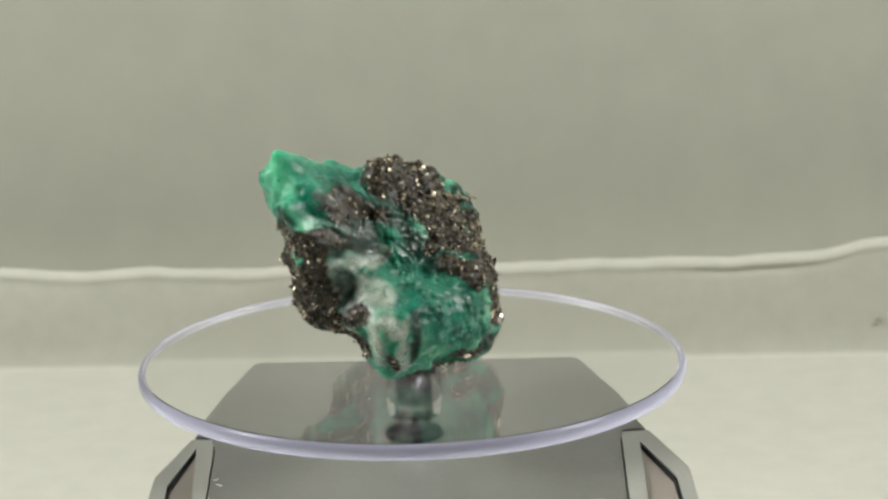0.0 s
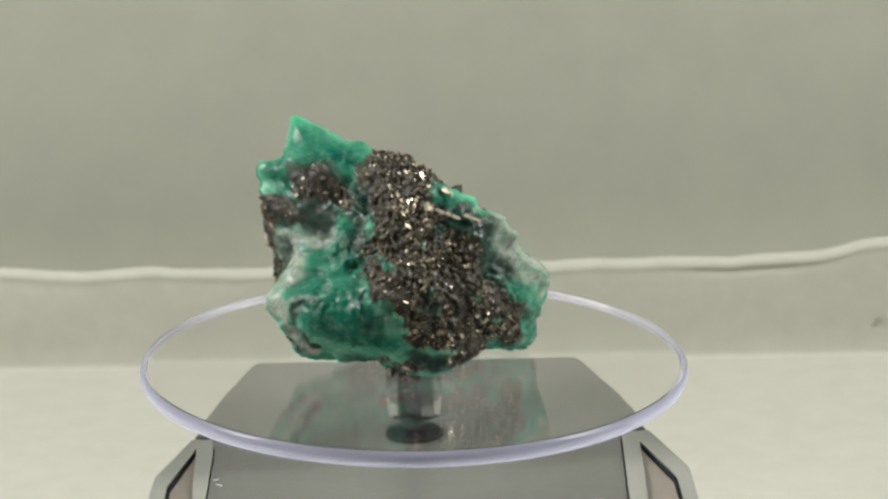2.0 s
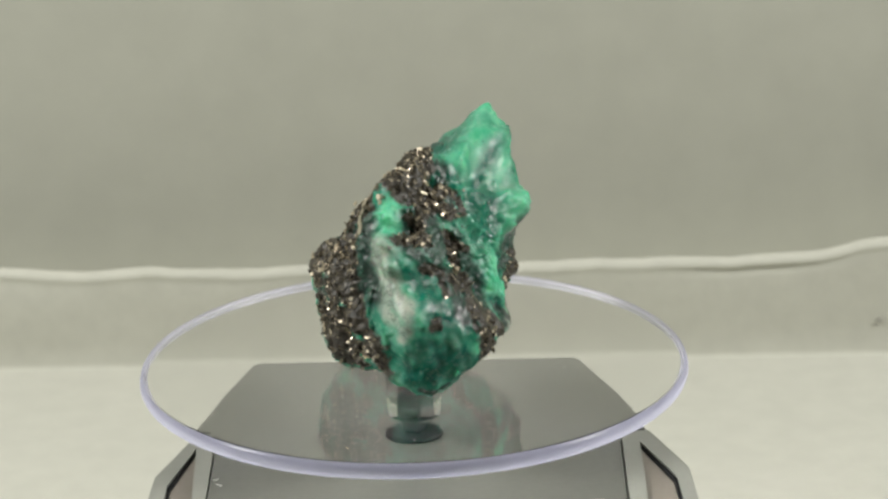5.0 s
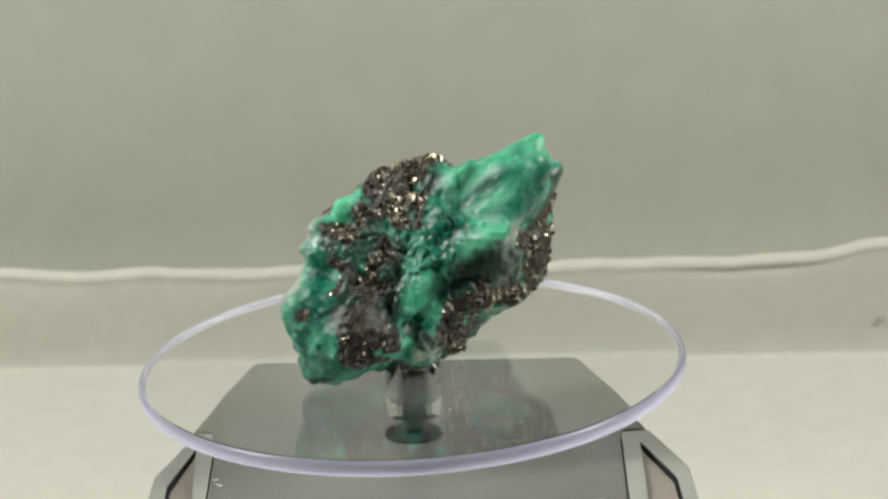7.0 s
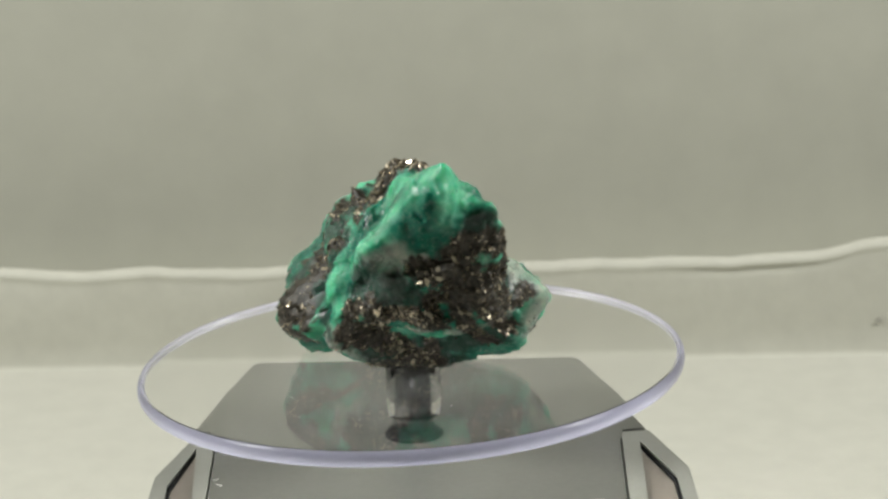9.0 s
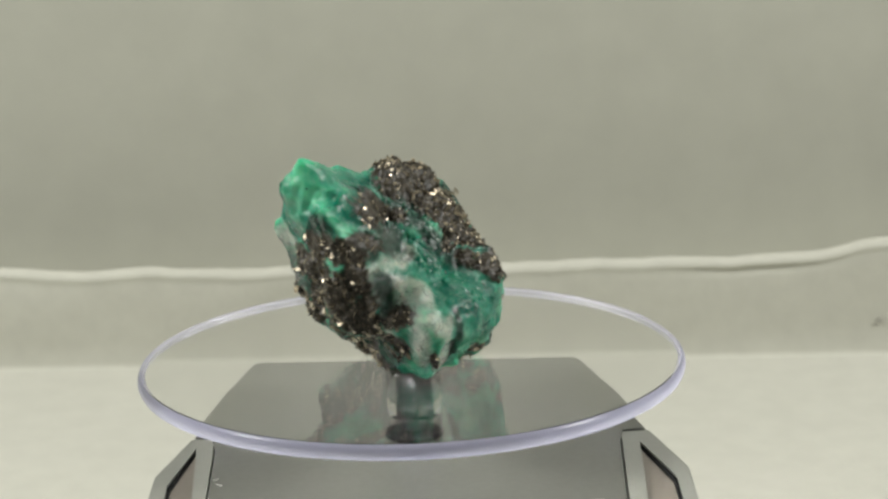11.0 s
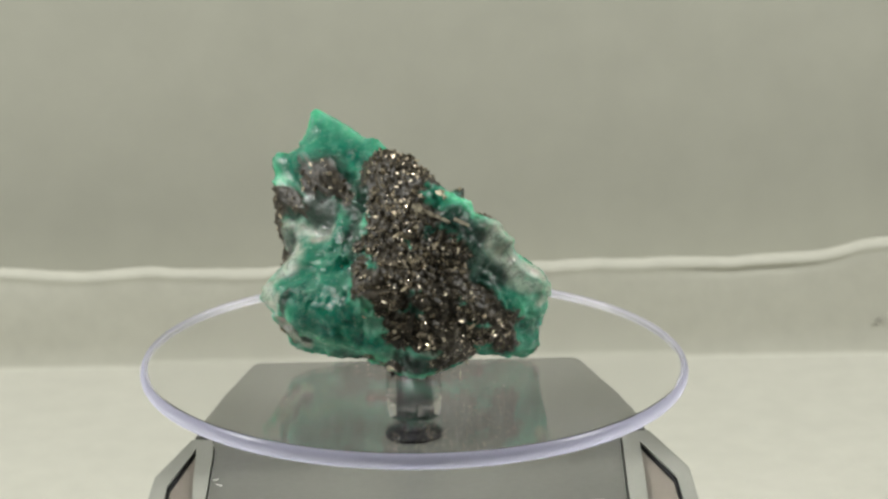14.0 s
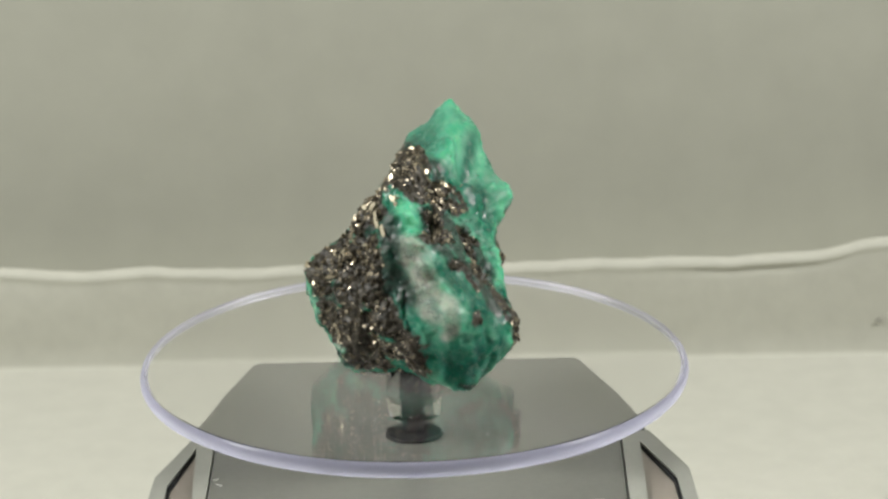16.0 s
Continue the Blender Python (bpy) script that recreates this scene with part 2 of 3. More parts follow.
SMALL = [
    (-129, 30, 4.4), (168, 27, 2.8), (-107, -20, -2.5), (164, -8, 1.6), (-163, 14, 2.7), (69, 12, -1.5), (69, -37, 1.9), (-96, -38, 2.1),
    (170, 52, -2.4), (27, -15, 1.6), (-113, 5, -1.7), (-21, -35, -2.0), (133, -29, 1.7), (-133, 44, 2.5), (-125, 17, 2.1), (131, 75, -1.7),
    (-79, 74, -2.1), (-144, 58, -1.8), (162, 12, -2.7), (98, -39, -2.1), (-96, -7, 2.0), (-174, -17, -1.9), (-124, -69, 1.5), (46, 28, 2.2),
    (63, -57, 1.0), (39, 46, 1.1), (138, -1, -1.5), (97, 36, -1.5), (58, 41, -2.2), (60, -4, 2.7), (144, 33, -1.3), (-159, 2, -1.2), (-74, 40, -1.1),
]
KNOBS = [
    (-136, 34, 3.8), (-153, 16, 2.1), (112, -22, 2.0), (54, 60, -1.8), (22, -25, -1.9), (-152, 50, 3.0), (-178, 64, 1.9), (65, 52, 1.5),
    (106, 79, -2.2), (52, -23, -1.9), (37, -45, -1.6), (46, 42, 1.9), (-128, 34, -2.4), (103, -9, -1.5), (-84, -18, -1.4), (-178, -63, -1.3),
    (50, 16, 1.8), (-176, 33, 1.4), (73, -18, -1.5), (-66, 13, -1.7), (-85, 6, -1.6), (120, -33, -1.6), (4, -64, 1.3), (-117, 52, -2.2),
    (-126, 56, 1.7), (-95, 8, 1.2), (-27, 16, 1.3), (-71, -39, 1.3), (61, 82, 1.4), (-179, 19, -1.3), (18, 50, -1.2), (-159, 40, 1.5),
    (-102, -10, -1.4),
]
# Finer swells.
KNURLS_A = [
    (138, 80, 0.7), (-85, 77, 0.9), (53, 74, -0.2), (-170, 72, -0.1), (-32, 70, -1.3), (105, 69, 0.3),
    (-117, 67, -2.1), (20, 66, 0.4), (158, 64, -1), (-65, 63, -1.2), (73, 62, -1.7), (-150, 60, -0.5),
    (-12, 59, -0.2), (125, 58, -0.5), (-97, 57, -0.4), (178, 55, -1.3), (-45, 54, -0.2), (93, 53, -0.5),
    (-130, 52, -0.6), (8, 51, -0.8), (145, 50, -0.3), (-77, 49, -0.7), (60, 48, 2), (-162, 47, 1.1),
    (113, 45, -0.4), (-110, 44, -1.5), (28, 44, -0.4), (165, 43, -1.6), (-57, 42, -1.2), (80, 41, 0.7),
    (-142, 40, -0.9), (-90, 38, -0.2),
]
KNURLS_B = [
    (48, 37, -0.9), (-175, 36, 0.5), (15, 34, -0.9), (153, 33, -0.6), (-70, 32, -0.6), (68, 31, 1.7),
    (-155, 31, 0.9), (-102, 29, -1.3), (35, 28, 0.1), (173, 27, 0.7), (-50, 27, -0.3), (-135, 25, 0.4),
    (140, 24, -0.4), (-82, 23, -1), (55, 23, 0.7), (-167, 22, 0.9), (-115, 20, -0.2), (23, 19, 0.4),
    (160, 19, 0.9), (-62, 18, -0.5), (76, 17, 0.7), (-147, 17, -0.6), (-94, 15, -0.7), (43, 14, -1.3),
    (-179, 14, 0.8), (-42, 13, 0.6), (-127, 12, 0.2), (11, 11, -1.1), (148, 11, -0.5), (-74, 10, -0.2),
    (63, 9, -0.3), (-159, 9, 0.4),
]
KNURLS_C = [
    (-107, 7, 0.3), (31, 6, -1.5), (168, 6, 0.2), (-54, 5, -1.6), (83, 5, 0.6), (-139, 4, 0.7),
    (136, 3, 0.2), (-87, 2, 0.3), (-172, 1, -0.4), (-34, 0, 0.8), (103, 0, -1.4), (-119, -1, -0.5),
    (18, -2, 0.6), (-67, -3, 1), (71, -3, 1.2), (-152, -4, -2.4), (123, -5, 0.2), (-99, -6, 0.9),
    (38, -6, 0.3), (-47, -8, 0.2), (91, -8, 1.5), (-132, -9, 1.1), (-164, -12, 0.6), (111, -13, -1.5),
    (-112, -14, -0.4), (26, -14, 0.1), (-59, -16, -0.2), (78, -16, 0.6), (-144, -17, 0.6), (131, -18, -0.3),
    (-92, -19, -0.2), (-177, -20, 0.6),
]
KNURLS_D = [
    (-39, -21, -0.2), (-124, -22, -0.4), (14, -23, 0.3), (151, -23, 0.2), (-71, -24, -0.3), (66, -25, -0.7),
    (-156, -25, -0.3), (-19, -26, -0.4), (119, -27, -0.7), (-104, -27, 1.4), (34, -28, -0.3), (-51, -29, -0.6),
    (86, -30, -0.7), (-136, -31, -0.5), (1, -31, 0.2), (139, -32, 0.4), (-84, -33, 0.5), (54, -34, 0.9),
    (-169, -34, -1), (106, -36, -1.6), (-116, -36, 0.7), (21, -37, -1.2), (159, -38, 0.3), (-64, -39, -0.7),
    (74, -40, 0.3), (-149, -40, -0.3), (-11, -41, 0.7), (126, -42, -0.5), (-96, -43, -0.4), (41, -44, -0.8),
    (-44, -45, -0.5), (94, -46, -2),
]
KNURLS_E = [
    (-129, -47, -0.5), (9, -48, 0.4), (146, -49, 0.5), (-76, -50, 0.6), (61, -51, -2.4),
]
# Zones on its skin: from bearing, height to bearing, height, half width (degrees).
MICA_A = [
    (-173, -10, -156, -11, 6.2), (-167, 20, -162, 15, 4.7), (-162, 19, -152, 13, 5), (-158, 2, -160, -9, 5.2), (-156, 18, -145, 20, 4.9), (-151, 23, -144, 24, 3.7),
    (-149, 2, -141, 5, 5.2), (-149, 10, -131, 8, 6.9), (-148, 26, -135, 25, 3.4), (-146, -54, -139, -64, 6), (-146, 24, -141, 23, 2.9), (-144, 80, 153, 86, 4.2),
    (-143, -11, -112, -34, 4.1), (-142, 13, -145, -5, 6.3), (-141, 0, -121, -6, 5.5), (-141, 1, -107, -23, 4.5), (-139, -59, -139, -66, 5.1), (-138, 9, -134, -2, 5.2),
    (-135, 25, -127, 23, 4.6),
]
MICA_B = [
    (-134, -2, -121, -10, 5.4), (-130, 24, -132, 22, 3.3), (-129, 87, 138, 83, 4), (-125, 25, -126, 12, 4.2), (-124, 30, -120, 30, 3.8), (-124, 79, -53, 82, 6.1),
    (-123, 17, -121, -4, 2.3), (-123, 42, -122, 52, 4.3), (-122, 52, -101, 56, 5.1), (-121, 2, -130, -7, 4.8), (-116, 83, 17, 88, 4.2), (-115, 72, -56, 78, 6),
    (-115, 72, -21, 81, 4.6), (-115, 81, 41, 83, 5.4), (-105, -2, -111, -7, 3.9), (-93, -21, -90, -30, 1.8), (-70, 75, -5, 59, 7.8), (-65, 76, -20, 56, 4.8),
    (-56, 78, -10, 72, 6.2),
]
MICA_C = [
    (-53, 82, 14, 66, 6.3), (-52, 68, -36, 36, 8.3), (-47, 63, -26, 43, 7.4), (-46, 18, -41, 6, 6.2), (-42, 11, -13, 7, 5.6), (-41, -44, -21, -44, 3.6),
    (-41, 38, -55, 30, 5.7), (-40, 34, -18, 19, 8.4), (-36, 30, -24, 17, 4), (-35, 38, -5, 44, 8.2), (-32, 8, -24, 15, 4.8), (-29, 3, -15, -21, 5.7),
    (-26, -7, -22, 5, 4.2), (-25, 45, 3, 56, 3.8), (-25, 56, 11, 47, 6.9), (-24, 39, -15, 23, 7.7), (-21, 0, -4, 18, 5.5), (-21, 81, 34, 67, 4.5),
    (-20, -24, -2, -17, 6),
]
MICA_D = [
    (-20, -11, -15, -21, 4.1), (-19, 52, -3, 34, 5.6), (-16, 20, -17, -5, 5.6), (-15, -19, 27, -26, 6.6), (-14, 8, 2, 16, 4.3), (-12, -15, -20, -17, 5.1),
    (-12, 61, 6, 53, 5.3), (-10, 18, -27, -6, 4.4), (-8, 15, 8, -6, 8.3), (-4, 18, 8, 13, 6.1), (-3, -3, 9, -16, 6), (0, 25, 14, 1, 6.8),
    (1, 30, 19, 19, 5.3), (3, -35, 18, -36, 4), (3, 1, 8, -25, 6), (4, 7, 24, 7, 3.9), (12, -25, 10, -39, 5.1), (12, -15, 24, -11, 4.5),
    (14, 8, 24, 4, 3.1),
]
MICA_E = [
    (14, 30, 19, 11, 6.5), (16, 28, 25, 18, 4), (18, -14, 33, -15, 4.3), (21, -2, 31, -6, 4.9), (22, 70, 33, 65, 4.4), (23, -29, 26, -38, 4.5),
    (24, -4, 33, -8, 4.9), (25, -27, 35, -26, 5.4), (31, -11, 43, -19, 5.1), (33, 65, 78, 70, 4.9), (34, 67, 97, 64, 5), (36, -13, 45, -30, 5.3),
    (41, -23, 44, -29, 3.7), (43, 66, 59, 79, 6), (44, 62, 71, 77, 5.9), (44, 66, 88, 86, 4.5), (52, 63, 72, 61, 5), (55, 31, 70, 33, 5.3),
    (58, 46, 65, 41, 3.1),
]
MICA_F = [
    (68, 15, 76, 14, 3), (70, -8, 71, -8, 2.3), (71, -7, 70, -8, 2.4), (71, 69, 125, 69, 6), (71, 77, -128, 79, 5.4), (72, 15, 78, 12, 3),
    (77, 7, 78, 3, 2.3), (78, 70, 111, 67, 5.4), (80, 77, 70, 71, 4.5), (80, 83, -135, 81, 3.2), (82, 66, 61, 32, 4.7), (88, 7, 96, 2, 6.1),
    (88, 86, -129, 80, 4.2), (89, -6, 89, -12, 1.6), (89, 59, 110, 54, 5.4), (90, 75, 77, 55, 3.2), (92, 33, 106, 26, 4.5), (93, 38, 91, 4, 4.5),
    (94, -17, 101, -57, 4.6),
]
MICA_G = [
    (94, -8, 98, -15, 5.5), (95, -16, 110, -20, 3.9), (96, 60, 102, 54, 5.4), (98, -22, 104, -31, 3.5), (98, -10, 101, -13, 3.1), (99, 69, 123, 68, 5.5),
    (104, -18, 111, -21, 4.2), (128, 64, 124, 50, 3.4), (142, -24, 163, -45, 7.8), (145, -29, 145, -41, 4.1), (146, -7, 139, -25, 4.7), (149, -27, 143, -34, 6.1),
    (149, -11, 157, -5, 5.2), (152, -36, -159, -64, 6), (153, 86, 32, 73, 4.4), (157, -5, -160, -8, 5.3), (159, -4, 171, -3, 3.7), (166, -12, 157, -40, 8),
    (166, 2, 162, -15, 4.7),
]
MICA_H = [
    (170, -46, -176, -57, 7.2), (171, -8, -170, -11, 5.7),
]
QUARTZ_A = [
    (-178, 25, -171, 22, 4.6), (-177, 7, -178, -9, 4), (-174, -29, -162, -17, 3.3), (-174, 25, 170, 21, 3.6), (-173, 20, 179, 14, 4.3), (-172, -24, -164, -19, 2.7),
    (-163, 23, -165, 18, 2.5), (-147, -19, -130, -15, 3.5), (-125, 16, -114, 0, 2.3), (-120, 11, -112, 21, 4.7), (-119, 15, -103, 2, 5.6), (-114, 0, -111, -18, 2.6),
    (-114, 40, -106, 24, 4.6), (-112, 6, -110, -6, 4.6), (-111, 13, -101, 6, 4.4), (-101, 9, -93, 3, 4.4), (-100, -4, -97, -24, 3.6), (-97, 30, -104, 24, 5.3),
    (-94, -4, -88, -11, 3.2),
]
QUARTZ_B = [
    (-89, -27, -86, -7, 2.2), (-86, -22, -86, -32, 3.4), (-7, -27, 1, -29, 2.5), (43, 26, 49, 11, 6.1), (44, 27, 43, 18, 5), (45, 14, 50, 1, 6.2),
    (49, -3, 54, -5, 3.3), (49, 11, 52, 2, 6), (53, 4, 60, -1, 3.6), (57, -12, 59, -7, 2.3), (128, -26, 129, -25, 3.3), (131, -30, 157, -69, 3.9),
    (132, -27, 125, -37, 4.5), (134, -29, 138, -25, 3.7), (151, -53, 133, -42, 2), (174, 2, 176, 4, 3),
]
# Smoky tone; the streaks in the hollow also paint its shade.
SMOKY_A = [
    (-179, 12, 174, 10, 6.8), (-176, -70, -124, -58, 3.3), (-171, 7, -166, 2, 4.8), (-169, 2, 166, 3, 4), (-166, 16, -167, 9, 2.6), (-154, 24, -157, 21, 3),
    (-153, -72, -120, -58, 2.6), (-142, 33, -139, 29, 3.1), (-137, 31, -143, 30, 3.1), (-123, -49, -112, -29, 6.6), (-120, 32, -121, 25, 3.8), (-120, 56, -111, 34, 8),
    (-114, 13, -112, -4, 4.2), (-102, 70, -91, 65, 3.7), (-94, 58, -85, 61, 10.1), (-81, -4, -81, -30, 1.8), (-74, 51, -70, 38, 6.1), (-65, 36, -52, 20, 9.3),
    (-21, 25, -14, -10, 9.6),
]
SMOKY_B = [
    (-18, -38, -1, -37, 5.1), (-14, 63, -17, 41, 7.6), (-2, 2, -8, -8, 5.2), (8, 41, 2, 37, 5.5), (12, -7, 19, -18, 5.6), (14, -11, 3, -20, 3.3),
    (17, 42, 32, 25, 2.8), (24, 41, 33, 26, 6.5), (29, 22, 30, 1, 5.3), (31, 17, 41, 2, 5.7), (56, 49, 59, 27, 3.3), (59, 27, 70, 17, 3.2),
    (64, -32, 76, -35, 1.3), (67, 17, 96, 6, 3.7), (73, 27, 85, -3, 3.8), (74, 52, 78, 29, 9.6), (80, 37, 94, 19, 7.8), (83, -5, 85, -8, 2.8),
    (94, -3, 102, -8, 5.5),
]
SMOKY_C = [
    (96, -2, 101, -12, 5.5), (103, 36, 106, -9, 7), (108, -12, 108, -15, 3.5), (116, -16, 126, -28, 1.9), (123, -19, 132, -26, 2), (143, 73, 116, 61, 4.1),
    (150, 2, 153, -6, 6.1), (155, 12, 167, 15, 8), (161, 76, 163, 75, 4.2), (164, 16, 157, 4, 7.5), (169, 8, 173, 0, 3.7), (180, 6, -173, 9, 4.6),
]
# Deep green; the low streaks also carry shade on the stone.
DEEP_A = [
    (-169, 36, -173, 35, 3.3), (-164, 37, -170, 34, 6.5), (-161, 40, -162, 38, 2.5), (-156, 29, -166, 28, 5.2), (-144, 58, -143, 70, 4), (-142, 33, -147, 31, 4.6),
    (-135, 31, -132, 29, 2.1), (-131, 40, -130, 39, 5), (-86, 36, -70, 14, 9.6), (-78, 33, -71, 21, 9.9), (-76, -1, -67, -9, 9.1), (-61, -4, -45, -11, 10.9),
    (-58, -18, -33, -25, 5.3), (-3, -37, -14, -37, 3.6), (30, 31, 36, 23, 4.6), (59, 15, 70, 3, 4.1), (61, -27, 73, -21, 6.4), (65, 11, 66, 2, 4.1),
    (72, -2, 78, -8, 5.6),
]
DEEP_B = [
    (81, -19, 82, -20, 3), (82, -17, 74, -24, 3.3), (84, -6, 86, -11, 5.8), (93, -25, 80, -31, 2.3), (118, -16, 128, -19, 4.7), (149, 8, 141, 0, 6),
    (149, 63, 144, 77, 6.5), (153, 42, 147, 36, 7.6), (154, 48, 139, 28, 10.9), (167, 3, 161, -4, 5.4), (170, 52, -176, 50, 3.3), (176, 26, 169, 21, 3.1),
]
MINT_A = [
    (-180, 52, -171, 54, 6.3), (-165, 42, -159, 44, 3.9), (-164, 38, -153, 38, 2.1), (-156, 48, -161, 48, 2.7), (-154, 48, -150, 43, 3.7), (-150, 43, -134, 33, 4.9),
    (-134, 33, -130, 29, 5.1), (-96, -4, -92, -13, 4.5), (-2, -27, -1, -29, 3.3), (41, 51, 45, 37, 5.1), (65, 0, 56, 4, 3.2), (86, -16, 88, -18, 3.4),
    (113, -21, 120, -20, 4.7), (125, -20, 117, -23, 6.8), (127, 84, 176, 64, 3.4), (128, 1, 123, -9, 3.3), (128, 8, 118, -7, 5.7), (136, 19, 163, 32, 6.2),
    (143, 2, 136, -11, 5.2),
]
MINT_B = [
    (156, 31, 172, 47, 3.8), (161, 28, 149, 25, 6), (163, 43, -178, 43, 3.3), (171, 28, 148, 20, 4.8), (179, 28, 176, 23, 3.1),
]
# Bright grains: bearing, height, half size (mm).
GRAINS_A = [
    (-180, -8, 0.34), (-171, -7, 0.34), (-168, -6, 0.41), (-165, -11, 0.34), (-162, 13, 0.82), (-161, -7, 0.41),
    (-161, 13, 0.61), (-160, -7, 0.41), (-156, 14, 0.48), (-156, 18, 0.61), (-151, 4, 0.61), (-149, 22, 0.41),
    (-145, -5, 0.41), (-145, 14, 0.41), (-142, -6, 0.41), (-141, 14, 0.61), (-136, -4, 0.34), (-136, -3, 0.27),
    (-133, 79, 0.27), (-122, -13, 0.27), (-120, 46, 0.2), (-120, 49, 0.2), (-117, -11, 0.41), (-117, 53, 0.2),
    (-108, 55, 0.2), (-100, 55, 0.2), (-92, 57, 0.2), (-90, -20, 0.27), (-67, 11, 0.27), (-35, -10, 0.27),
]
GRAINS_B = [
    (-11, 16, 0.27), (-10, 20, 0.34), (-2, 40, 0.61), (0, 27, 0.27), (9, 27, 0.34), (15, 20, 0.27),
    (16, 24, 0.41), (25, -4, 0.34), (27, 55, 0.68), (30, -28, 0.34), (30, 55, 0.41), (31, 52, 0.34),
    (43, -29, 0.27), (45, -25, 0.41), (76, 69, 0.48), (89, 4, 0.34), (93, -13, 0.34), (99, 54, 0.34),
    (112, 70, 0.41), (119, 71, 0.34), (128, 64, 0.27), (142, 59, 0.27), (157, -29, 0.34), (175, -56, 0.34),
    (176, -13, 0.41),
]

# Unseen underside: presumed mica and dark streaks, painting in shade and dimming its reflection.
MICA_UNDER = [(30, -80, 150, -76, 18), (-60, -74, -130, -72, 12), (0, -78, -30, -80, 16), (10, -57, 62, -55, 9), (-70, -60, -20, -58, 6)]
DARK_UNDER = [(150, -52, -130, -50, 8), (-110, -60, -60, -50, 8), (80, -62, 140, -58, 7)]
MIDDLE_OF_STONE = np.array((-0.0026, -0.0006, 0.0700))


def bearing(az, el):
    az, el = math.radians(az), math.radians(el)
    return np.array((math.cos(az) * math.cos(el), math.sin(az) * math.cos(el), math.sin(el)))


def reach(u):
    """The smooth form of the stone: its radius in metres along unit vectors u."""
    r = np.full(len(u), 14.29)
    for table, tight in ((BROAD, 8), (MIDDLE, 30), (SMALL, 110), (KNOBS, 320), (KNURLS_A, 75), (KNURLS_B, 75), (KNURLS_C, 75), (KNURLS_D, 75), (KNURLS_E, 75)):
        for az, el, amount in table:
            r += amount * np.exp(tight * (u @ bearing(az, el) - 1))
    return r / 1000


def zone(u, tables, jitter, soft=0.25):
    """How far each direction lies inside any of the streaks of the tables, 0 to 1, with ragged edges."""
    best = np.full(len(u), -9.0)
    for table in tables:
        for a0, e0, a1, e1, width in table:
            a, b = bearing(a0, e0), bearing(a1, e1)
            ab = b - a
            s = np.clip(((u - a) @ ab) / max(ab @ ab, 1e-6), 0, 1)
            c = a + s[:, None] * ab
            c /= np.linalg.norm(c, axis=1)[:, None]
            off = np.degrees(np.arccos(np.clip((u * c).sum(1), -1, 1)))
            best = np.maximum(best, 1 - off / width)
    return np.clip((best + jitter) / soft + 0.5, 0, 1)


def sampled(points, f):
    return np.array([f(Vector(p)) for p in points])


def skin():
    """Directions, faces, places and zones of the stone's whole surface."""
    bm = bmesh.new()
    bmesh.ops.create_icosphere(bm, subdivisions=7, radius=1.0)
    u = np.array([v.co[:] for v in bm.verts])
    faces = np.array([[v.index for v in f.verts] for f in bm.faces])
    bm.free()
    u /= np.linalg.norm(u, axis=1)[:, None]
    r = reach(u)
    p = u * r[:, None]
    wob = sampled(p * 380, lambda q: noise.fractal(q, 1.0, 2.0, 4))
    wob2 = sampled(p * 260 + 5, lambda q: noise.fractal(q, 1.0, 2.0, 3))
    gaps = sampled(p * 1250 + 3, lambda q: noise.fractal(q, 1.0, 2.0, 2))
    mica = zone(u, (MICA_A, MICA_B, MICA_C, MICA_D, MICA_E, MICA_F, MICA_G, MICA_H, MICA_UNDER), 0.36 * wob + 0.40 * gaps + 0.06, 0.25)
    quartz = zone(u, (QUARTZ_A, QUARTZ_B,), 0.40 * wob2 + 0.2 * wob, 0.8)
    smoky = 0.9 * zone(u, (SMOKY_A, SMOKY_B, SMOKY_C, DARK_UNDER), 0.34 * wob2 + 0.2 * gaps + 0.1, 0.8)
    deep = zone(u, (DEEP_A, DEEP_B,), 0.40 * wob, 1.2)
    mint = zone(u, (MINT_A, MINT_B,), 0.40 * wob2, 1.1)
    # chips and facets: cells with flat, tilted tops
    def facet(q):
        near = noise.voronoi(q)[1][0]
        return (q - near).dot(noise.cell_vector(near * 7.3) - Vector((0.5, 0.5, 0.5)))

    planes = sampled(p * 230 + 2, facet)
    chips = sampled(p * 620 + 4, facet)
    grains = sampled(p * 1100, lambda q: noise.voronoi(q)[0][0])
    lumps = sampled(p * 170 + 9, lambda q: noise.fractal(q, 0.9, 2.1, 5))
    blocks = sampled(p * 900 + wob[:, None] * 0.4, lambda q: noise.cell(q))
    ledges = sampled(p * np.array((260, 260, 420)), lambda q: noise.cell(q))
    green = 0.00060 * lumps + 0.0017 * planes + 0.0006 * chips + 0.00014 * (0.4 - grains) + 0.00022 * (ledges - 0.5) + 0.00006 * gaps
    flaky = 0.00055 * lumps + 0.00040 * (blocks - 0.4) + 0.00065 * (0.42 - grains) + 0.00025 * gaps
    r = r + green * (1 - mica) * (1 - 0.55 * quartz) + flaky * mica
    p = MIDDLE_OF_STONE + u * r[:, None] - np.array((0, 0, DISC))
    # the foot is worn flat where it sits on the leaning plate
    slope = math.tan(math.radians(LEAN))
    foot = 0.00005 - slope * (p[:, 0] * LOW.x + p[:, 1] * LOW.y)
    p[:, 2] = np.maximum(p[:, 2], foot)
    return u, faces, p, np.stack([mica, quartz, smoky, deep], 1), mint


